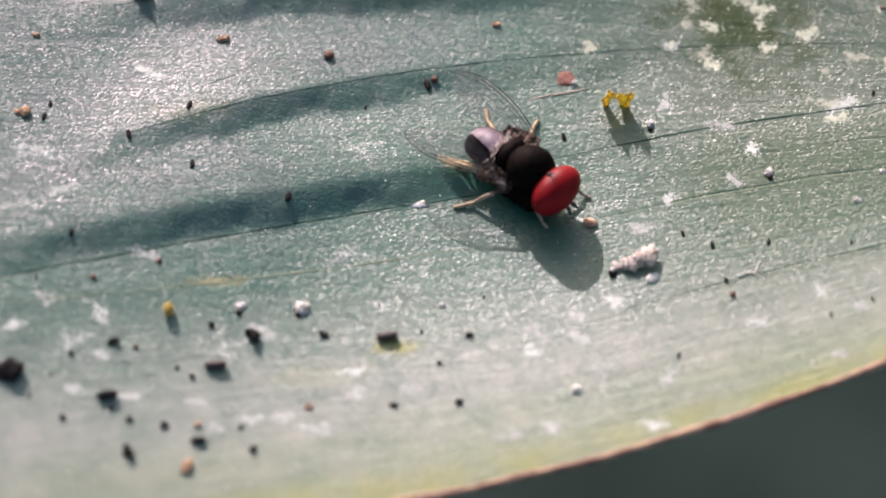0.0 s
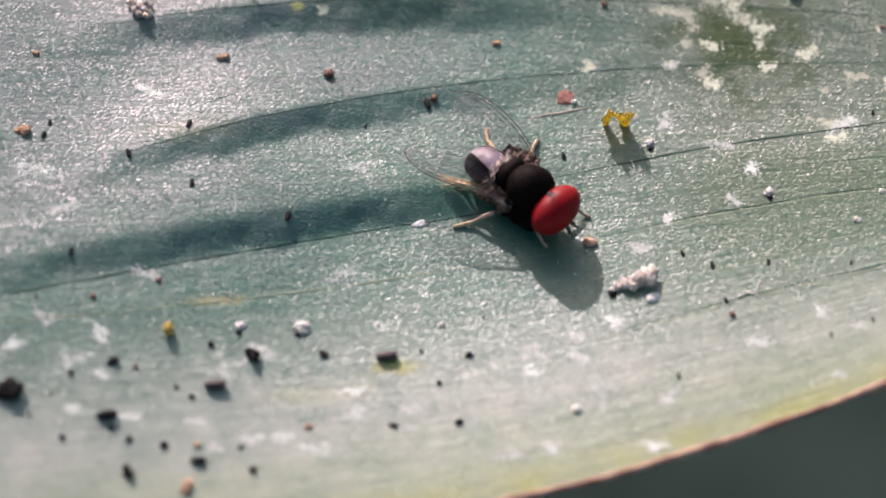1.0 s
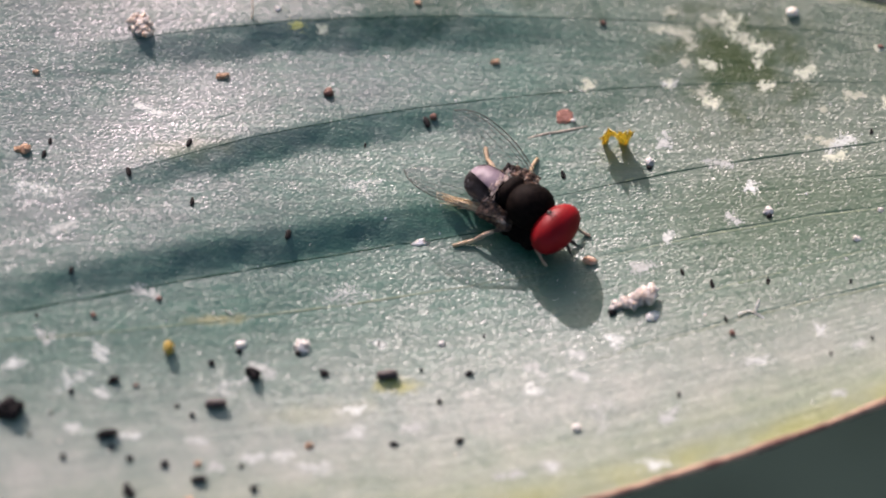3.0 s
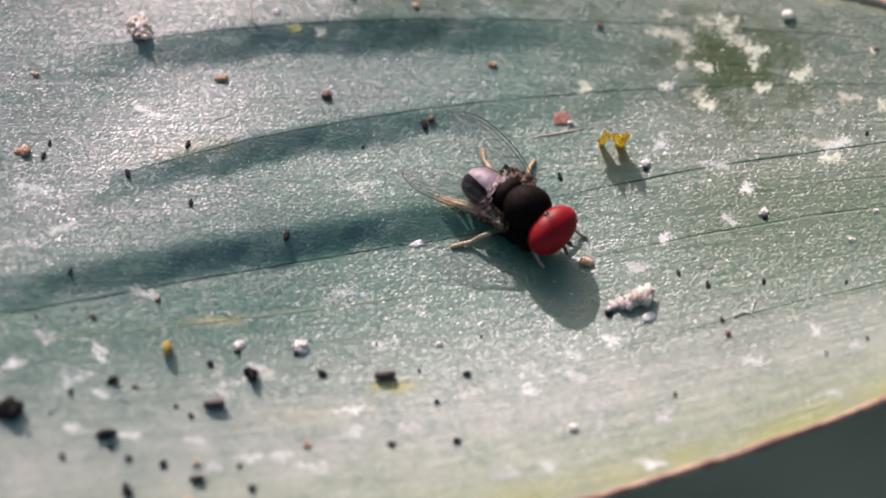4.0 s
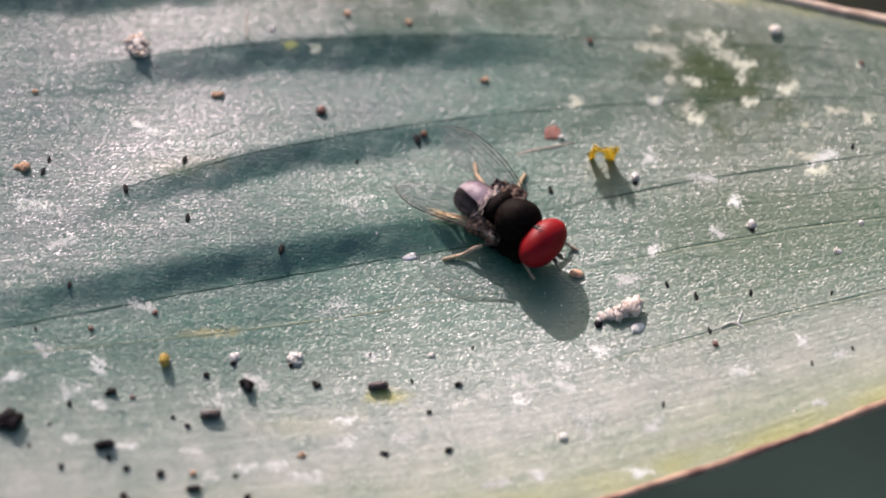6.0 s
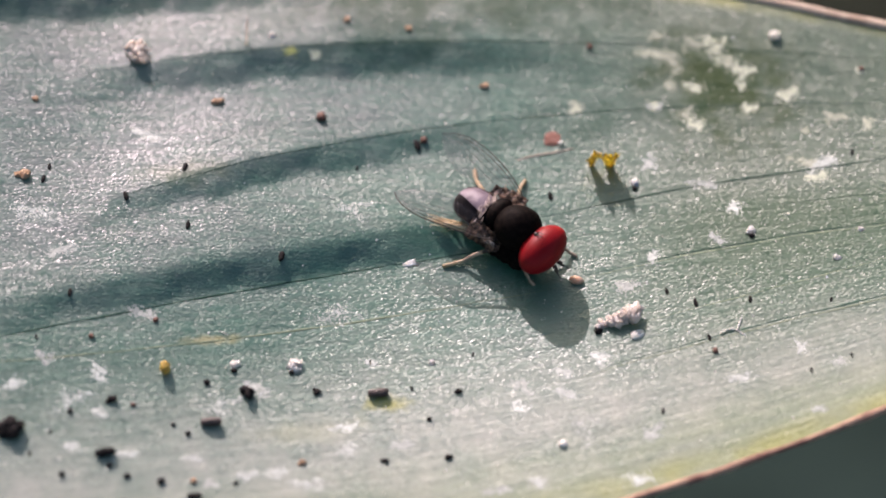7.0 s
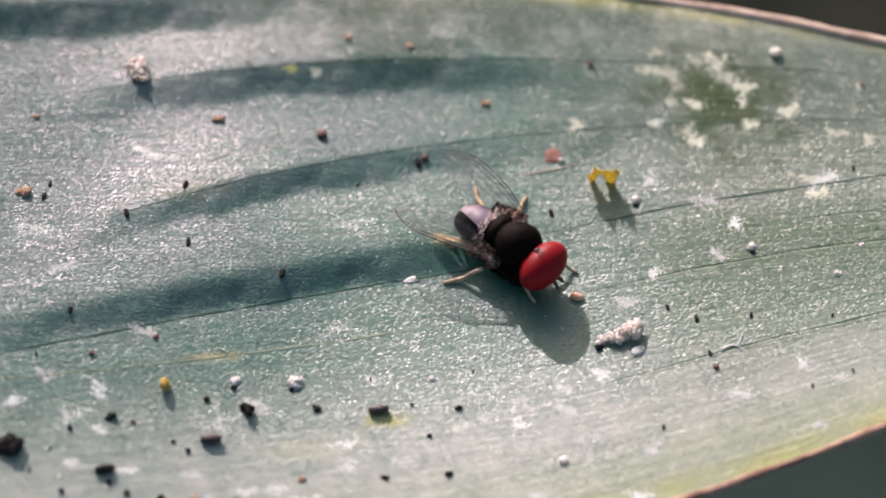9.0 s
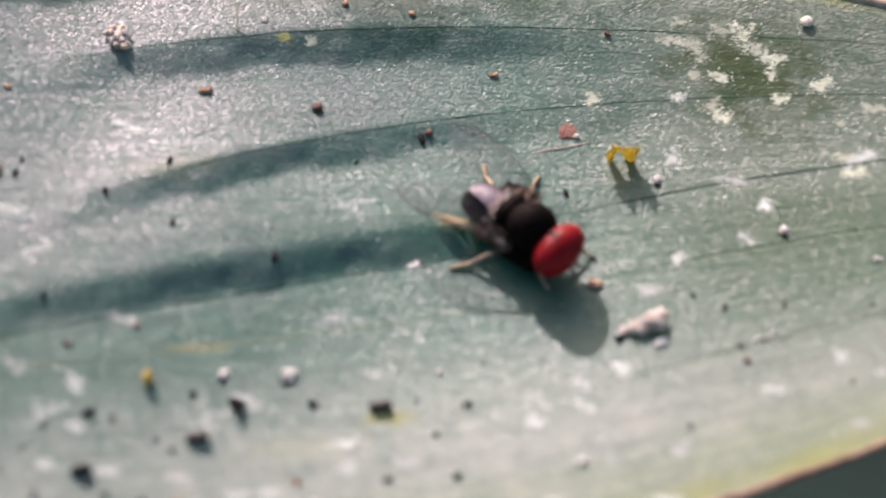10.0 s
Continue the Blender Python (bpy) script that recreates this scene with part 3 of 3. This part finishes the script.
def build_grains():
    frass = ((-8.74, -4.39, 0.2), (-7.83, -4.05, 0.24), (-7.72, -5.77, 0.14), (-8.78, -6.08, 0.14), (-7.30, -6.01, 0.16),
             (-6.47, -6.06, 0.25), (-7.28, -6.77, 0.34), (-5.98, -4.83, 0.14), (-6.34, -4.62, 0.11), (-5.62, -3.43, 0.16), (-3.01, -3.52, 0.23),
             (0.39, -3.45, 0.2), (0.19, -5.29, 0.17), (-1.36, -5.38, 0.2), (-0.27, -4.24, 0.13), (-4.49, -6.62, 0.17), (-4.79, -6.08, 0.11))
    for x, y, w in frass:
        grain("frass_grain", x, y - 0.25 * w, w, BLACK, "black rounded frass grain lying on the leaf", "frass grain", "frass grains",
              0.8, 0.9, x * 3, 0.3, 1 if w < 0.18 else 3)
    specks = ((5.63, -0.70, 0.11), (6.32, -1.07, 0.13), (7.67, -1.04, 0.11), (6.58, -2.11, 0.11), (8.95, -3.16, 0.08), (9.95, -2.79, 0.08), (9.63, -1.14, 0.08),
              (-9.70, -2.58, 0.08), (0.79, -2.45, 0.07), (-7.89, 1.53, 0.16), (-6.31, 0.79, 0.14), (-3.97, 0.08, 0.17), (-9.86, 2.30, 0.11), (-9.97, 1.91, 0.13),
              (-9.00, -1.37, 0.13), (-0.61, 3.71, 0.2), (2.82, 2.25, 0.14), (-6.49, 2.48, 0.14), (-9.56, -5.63, 0.08), (-9.15, -5.03, 0.07),
              (-1.72, -2.70, 0.07), (-0.70, -3.43, 0.08), (10.62, 3.30, 0.1), (-2.16, 2.92, 0.08), (5.33, -4.15, 0.1))
    for x, y, w in specks:
        grain("dark_speck", x, y, w * 0.8, BLACK, "tiny dark elongated speck on the leaf", "speck", "dark specks", 0.9, 2.3, 0.3 * math.sin(x * 7), 0.2)
    rusty = ((-8.42, -2.45, 0.13), (-6.94, -1.87, 0.13), (-7.31, -4.18, 0.11), (6.70, -2.50, 0.15), (-3.11, 4.36, 0.26), (-0.44, 3.86, 0.18), (11.08, 5.83, 0.13), (3.98, 6.81, 0.15))
    for x, y, w in rusty:
        grain("rust_grain", x, y, w, RUST, "small rust-brown grain on the leaf", "grain", "rust grains", 0.9, 1.1, x, 0.25)
    tan = ((-10.48, 1.97, 0.37, 4), (-10.39, 4.32, 0.25, 3), (-5.79, 4.68, 0.27, 3), (-3.29, -5.50, 0.27, 3), (-5.95, -7.15, 0.37, 4), (-5.77, -6.09, 0.17, 1),
           (1.12, 5.63, 0.26, 3), (-2.51, 7.48, 0.2, 1), (-0.85, 7.25, 0.2, 1))
    for x, y, w, n in tan:
        grain("tan_grain", x, y, w, TAN, "orange-tan crumbly grain on the leaf", "grain", "tan grains", 0.7, 0.8, x, 0.25, n)
    grain("tan_bead", 3.40, -0.32, 0.38, BEAD, "smooth oval orange-tan bead beside the fly", "bead", "", 0.6, 0.62, -0.2, 0.06)
    grain("olive_grain", -6.62, -3.18, 0.24, OLIVE, "yellow-olive lump standing on the leaf", "grain", "", 2.0, 1.35, 0.1, 0.25)
    grain("frass_clump", -10.08, -5.07, 0.62, BLACK, "dark clump of stuck frass grains", "frass clump", "", 0.9, 0.9, 0, 0.3, 9)
    grain("frass_clump", -4.64, -3.62, 0.40, BLACK, "two dark frass lumps leaning together", "frass clump", "", 1.2, 1.7, 0, 0.3, 4)
    pellet(-5.45, -4.55, 0.50, BROWN, "dark brown blunt frass pellet", 4)
    pellet(-1.50, -3.60, 0.50, BROWN, "smooth brown oval frass pellet over a yellow stain", 4)
    pellet(-7.84, -5.50, 0.46, BLACK, "squat black frass pellet", 10)
    pellet(-5.72, -6.50, 0.34, BLACK, "black blunt frass pellet", 4)
    # pale crumbs
    crumbs = ((5.05, 2.62, 0.27, 3), (-3.56, -2.90, 0.36, 5), (-0.24, -2.69, 0.18, 2), (9.91, 0.09, 0.2, 2), (10.56, 0.94, 0.18, 2), (-4.95, -2.94, 0.27, 3), (-4.52, 6.86, 0.2, 2), (7.91, 1.05, 0.26, 3))
    for x, y, w, n in crumbs:
        grain("white_crumb", x, y, w, WHITE, "chalky white crumb on the leaf", "crumb", "white crumbs", 0.5, 1.0, x, 0.6, n + 1)
        if w > 0.25:
            grain("dark_speck", x - 0.05, y - 0.17, 0.14, BLACK, "tiny dark speck under a white crumb", "speck", "dark specks", 0.8, 0.9, 0, 0.3)
    grain("white_bead", 2.91, -5.00, 0.23, WHITE, "round smooth white bead", "bead", "white beads", 0.7, 0.9, 0, 0.08)
    grain("white_bead", 8.91, 6.95, 0.33, WHITE, "round smooth white bead", "bead", "white beads", 0.8, 0.95, 0, 0.08)
    grain("husk", 4.84, -1.97, 0.40, WHITE, "flat oval white husk beside a larger crumb", "husk", "", 0.35, 0.6, 0.5, 0.1)
    grain("husk", -0.79, 0.21, 0.36, WHITE, "ragged thin cream husk on the leaf", "husk", "", 0.22, 0.5, 0.1, 0.6)
    # the large crumbs, stuck together from many bits
    rnd = random.Random(11)
    cluster = tagged(new("crumb_cluster"), "pinkish white crumbly cluster bridging over the leaf", "crumb")
    for k in range(22):
        t = rnd.random() ** 0.7
        thick = (0.06 + 0.085 * t) * rnd.uniform(0.7, 1.2)
        bm = bmesh.new()
        lump(bm, (-0.52 + 0.92 * t, -0.18 + 0.30 * t + rnd.gauss(0, 0.02 + 0.05 * t), 0.05 + 0.15 * t + rnd.uniform(-0.03, 0.03)),
             (thick * rnd.uniform(1.0, 1.8), thick * rnd.uniform(0.8, 1.2), thick * 0.5), 0.45, 3.2, 3, rnd.random() * 6, k)
        part("crumb", bm, CREAM, cluster)
    rest(cluster, 4.39, -1.53, 0.01)
    grain("dark_speck", 3.88, -1.82, 0.22, BLACK, "dark speck beside the white crumb cluster", "speck", "dark specks", 0.7, 0.9, 0, 0.3)
    cluster = tagged(new("crumb_cluster"), "cream white crumbly cluster on the leaf", "crumb")
    for k in range(30):
        bm = bmesh.new()
        up = rnd.random()
        lump(bm, (rnd.gauss(-0.03, 0.12), 0.55 * up + rnd.gauss(0, 0.08), 0.04 + 0.10 * rnd.random()), [rnd.uniform(0.06, 0.13), rnd.uniform(0.06, 0.12), rnd.uniform(0.05, 0.10)], 0.5, 2.6, 2, rnd.random() * 6, k)
        part("crumb", bm, CREAM, cluster)
    rest(cluster, -7.93, 5.74, 0.01)


def build_crust(x, y, w, h, dense, big):
    """A patch of thin pale flecks stuck to the leaf."""
    rnd = random.Random(int(x * 131 + y * 717))
    bm = bmesh.new()
    spots = []
    for arm in range(4):
        px, py = rnd.uniform(-0.2, 0.2) * w, rnd.uniform(-0.2, 0.2) * h
        way = rnd.uniform(0, 6.28)
        for step in range(5):
            spots.append((px, py))
            way += rnd.uniform(-0.9, 0.9)
            px, py = px + 0.13 * w * math.cos(way), py + 0.13 * h * math.sin(way)
            px, py = max(-0.5 * w, min(0.5 * w, px)), max(-0.5 * h, min(0.5 * h, py))
    for k in range(int(80 + 900 * w * h * dense)):
        sx, sy = rnd.choice(spots)
        near = rnd.choice((0.04, 0.08, 0.13))
        px, py = sx + rnd.gauss(0, near * (w + 0.3)), sy + rnd.gauss(0, near * (h + 0.3))
        r = rnd.uniform(0.010, big) * (1.0 if near < 0.05 else 0.6)
        base = height(x + px, y + py) - height(x, y)
        mid = bm.verts.new((px, py, base + r * 0.10 + 0.004))
        ring = []
        for q in range(7):
            a = 2 * math.pi * q / 7 + rnd.uniform(-0.35, 0.35)
            rr = r * rnd.uniform(0.5, 1.3)
            qx, qy = px + 1.2 * rr * math.cos(a), py + 0.85 * rr * math.sin(a)
            ring.append(bm.verts.new((qx, qy, height(x + qx, y + qy) - height(x, y) - 0.004)))
        for q in range(7):
            bm.faces.new((mid, ring[q], ring[(q + 1) % 7]))
    ob = tagged(part("pale_crust", bm, CRUST), "patch of thin pale scaly crust on the leaf", "crust", "pale crust patches")
    rest(ob, x, y)
    return ob


def build_crusts():
    a = ((-7.52, 3.49, 0.85, 0.3), (-8.72, -4.18, 0.99, 0.7), (-8.22, -3.39, 0.48, 0.37), (-8.06, -4.48, 0.56, 0.25), (-5.26, -3.89, 0.9, 0.73), (-2.57, -1.24, 1.18, 0.9),
         (-7.32, -5.48, 0.7, 0.13), (-4.63, -5.92, 0.59, 0.3), (-3.87, -5.75, 0.51, 0.33), (-3.07, -6.07, 1.04, 0.23), (-2.28, -4.51, 0.62, 0.3), (1.96, -3.41, 0.62, 0.4),
         (3.05, -3.01, 0.48, 0.33), (3.51, -4.50, 0.76, 1.06), (3.92, -2.62, 0.48, 0.37), (6.99, 0.84, 0.36, 0.34), (4.64, -0.52, 0.62, 0.53), (-2.08, 1.63, 0.9, 0.73), (5.39, 3.28, 0.42, 0.53),
         (5.38, 0.38, 0.34, 0.4), (9.67, 2.92, 0.9, 0.6), (4.68, -5.99, 0.76, 0.23), (-10.08, 0.84, 1.27, 0.66), (-9.44, -0.21, 0.85, 0.33))
    b = ((5.56, 6.65, 0.68, 0.37), (6.15, 6.38, 0.60, 0.76), (5.81, 7.15, 0.43, 0.25), (6.74, 6.88, 0.48, 0.37), (7.33, 6.61, 0.62, 0.77), (7.59, 6.20, 0.36, 0.47), (8.06, 5.97, 0.60, 0.60),
         (6.08, 5.56, 0.21, 0.34), (6.78, 5.58, 0.60, 0.37), (7.97, 5.49, 0.23, 0.22), (8.06, 4.85, 0.54, 0.40), (9.01, 5.12, 0.68, 0.50), (5.64, 4.99, 0.23, 0.20), (6.44, 4.75, 0.38, 0.34),
         (6.52, 4.40, 0.60, 0.37), (10.29, 4.40, 0.60, 0.40), (11.14, 4.17, 0.31, 0.34), (9.53, 4.00, 0.17, 0.17), (11.06, 5.82, 0.17, 0.17),
         (3.59, 4.96, 0.48, 0.37), (9.44, 3.11, 0.85, 0.3), (9.70, 2.55, 0.62, 0.43), (-3.32, 6.34, 0.28, 0.23))
    c = ((-10.09, -3.99, 0.48, 0.40), (-4.34, -3.61, 0.71, 0.49), (-8.64, -5.42, 0.57, 0.23), (-5.81, -5.48, 0.48, 0.20), (-5.45, -6.16, 0.48, 0.20), (-2.23, -5.10, 0.60, 0.36),
         (-1.61, -2.75, 0.37, 0.26), (2.36, -5.99, 0.62, 0.30), (1.33, -6.22, 0.57, 0.26), (5.00, -4.68, 0.62, 0.36), (8.84, -2.46, 0.43, 0.26), (9.70, -2.97, 0.37, 0.23),
         (9.08, -4.28, 0.40, 0.17), (3.06, -3.59, 0.51, 0.36), (1.90, -3.92, 0.45, 0.30), (6.81, 2.56, 0.80, 0.26), (7.47, 1.79, 0.40, 0.36), (5.65, 4.99, 0.37, 0.23),
         (-7.32, -1.68, 0.85, 0.40), (-0.97, -5.00, 0.71, 0.26), (7.30, -3.27, 0.57, 0.23), (-9.43, -3.11, 0.51, 0.30))
    lichen = build_crust(-3.92, 6.36, 0.42, 0.30, 1.2, 0.05)
    lichen.data.materials[0] = plain("yellow_lichen", (0.34, 0.38, 0.10), (0.56, 0.58, 0.24), 6.0, 0.8, 0.01)
    tagged(lichen, "small round yellow-green lichen patch on the leaf", "lichen")
    for x, y, w, h in a + c:
        build_crust(x, y, w, h, 0.8 if w * h < 0.6 else 0.4, 0.065 if w * h < 0.6 else 0.05).data.materials[0] = CHALK
    for x, y, w, h in b:
        build_crust(x, y, w, h, 0.6, 0.072)


def build_flake():
    """A ragged yellow petal scrap that stands on two feet."""
    rnd = random.Random(3)
    bm = bmesh.new()
    cols, n = [], 25
    for i in range(n):
        t = i / (n - 1)
        x = -0.42 + 0.84 * t
        foot = 0.0 if (0.1 < t < 0.30 or 0.6 < t < 0.9) else 0.34
        if 0.30 <= t <= 0.36 or 0.54 <= t <= 0.6:
            foot = 0.2
        top = 0.68 + 0.07 * math.sin(t * 9) + rnd.uniform(-0.17, 0.12) - (0.12 if t < 0.1 else 0)
        bend = 0.07 * math.sin(t * 5.2) + rnd.uniform(-0.025, 0.025)
        cols.append([(x, bend - 0.025 * k, foot + (top - foot) * k / 4) for k in range(5)])
    for side in (-0.018, 0.018):
        vs = [[bm.verts.new((p[0], p[1] + side, p[2])) for p in c] for c in cols]
        for a, b in zip(vs, vs[1:]):
            for k in range(4):
                bm.faces.new((a[k], b[k], b[k + 1], a[k + 1]))
        if side < 0:
            first = vs
    for k in (0, 4):
        for i in range(n - 1):
            bm.faces.new((first[i][k], first[i + 1][k], vs[i + 1][k], vs[i][k]))
    for i in (0, n - 1):
        for k in range(4):
            bm.faces.new((first[i][k], first[i][k + 1], vs[i][k + 1], vs[i][k]))
    ob = tagged(part("petal_scrap", bm, YELLOW), "ragged yellow scrap of petal standing on the leaf", "petal scrap")
    rest(ob, 4.16, 3.18, 0.01, 10)


def build_bits():
    bm = bmesh.new()
    lump(bm, (0, 0, 0.0), (0.23, 0.24, 0.02), 0.2, 2.2, 3)
    ob = tagged(part("red_scale", bm, plain("red_scale", (0.20, 0.085, 0.06), (0.28, 0.14, 0.11), 9, 0.8, 0.02)), "flat round reddish scale on the leaf", "scale")
    rest(ob, 2.91, 4.06)
    bm = bmesh.new()
    lump(bm, (0, 0, 0.04), (0.07, 0.05, 0.05), 0.2, 1.5, 2)
    ob = tagged(part("white_speck", bm, WHITE), "shiny white speck beside a reddish scale", "speck")
    rest(ob, 3.13, 3.90)
    # fibres
    bm = bmesh.new()
    for pts in (((-0.35, -0.07), (-0.10, 0.05), (0.12, -0.03), (0.35, -0.25)), ((0.06, -0.01), (0.13, 0.17), (0.20, 0.37))):
        tube(bm, [(x, y, 0.028) for x, y in pts], [0.019] * len(pts), 6)
    ob = tagged(part("plant_fibre", bm, WHITE), "thin forked white fibre on the leaf", "fibre")
    rest(ob, 7.20, -1.94, 0.01)
    bm = bmesh.new()
    tube(bm, [(x, y, 0.012) for x, y in ((-0.85, -0.28), (-0.3, -0.08), (0.3, 0.04), (0.85, 0.18))], [0.015, 0.03, 0.03, 0.015], 8, 0.3)
    ob = tagged(part("plant_fibre", bm, FIBRE), "thin tan fibre lying along a vein", "fibre")
    rest(ob, 2.63, 3.56)
    bm = bmesh.new()
    tube(bm, [(0, 0, 0.02), (0.01, 0.25, 0.16), (0.0, 0.45, 0.30), (0.06, 0.60, 0.42)], [0.022, 0.020, 0.016, 0.006], 6)
    ob = tagged(part("plant_fibre", bm, BEAD), "short golden hair standing up from the leaf", "fibre")
    rest(ob, -5.13, 6.45)
    bm = bmesh.new()
    tube(bm, [(-0.14, 0, 0.012), (0.0, 0.015, 0.02), (0.14, 0, 0.012)], [0.008, 0.013, 0.006], 6)
    ob = tagged(part("plant_fibre", bm, WHITE), "tiny straight white fibre on the leaf", "fibre")
    rest(ob, -5.31, -2.10, 0.0, -28)
    # fine pale dust
    rnd = random.Random(8)
    bm = bmesh.new()
    for k in range(900):
        x, y = rnd.uniform(-12.5, 12.5), rnd.uniform(-8.2, 9.6)
        if not y_low(x) + 0.3 < y < y_high(x) - 0.3:
            continue
        r = rnd.uniform(0.008, 0.022) * (1.6 if rnd.random() < 0.1 else 1)
        z = height(x, y)
        mid = bm.verts.new((x, y, z + r * 0.8))
        ring = [bm.verts.new((x + r * math.cos(q * 1.2566), y + 1.4 * r * math.sin(q * 1.2566), z - 0.004)) for q in range(5)]
        for q in range(5):
            bm.faces.new((mid, ring[q], ring[(q + 1) % 5]))
    tagged(part("dust", bm, WHITE), "fine pale dust scattered over the leaf", "dust", kind="stuff")


build_grains()
build_crusts()
build_flake()
build_bits()
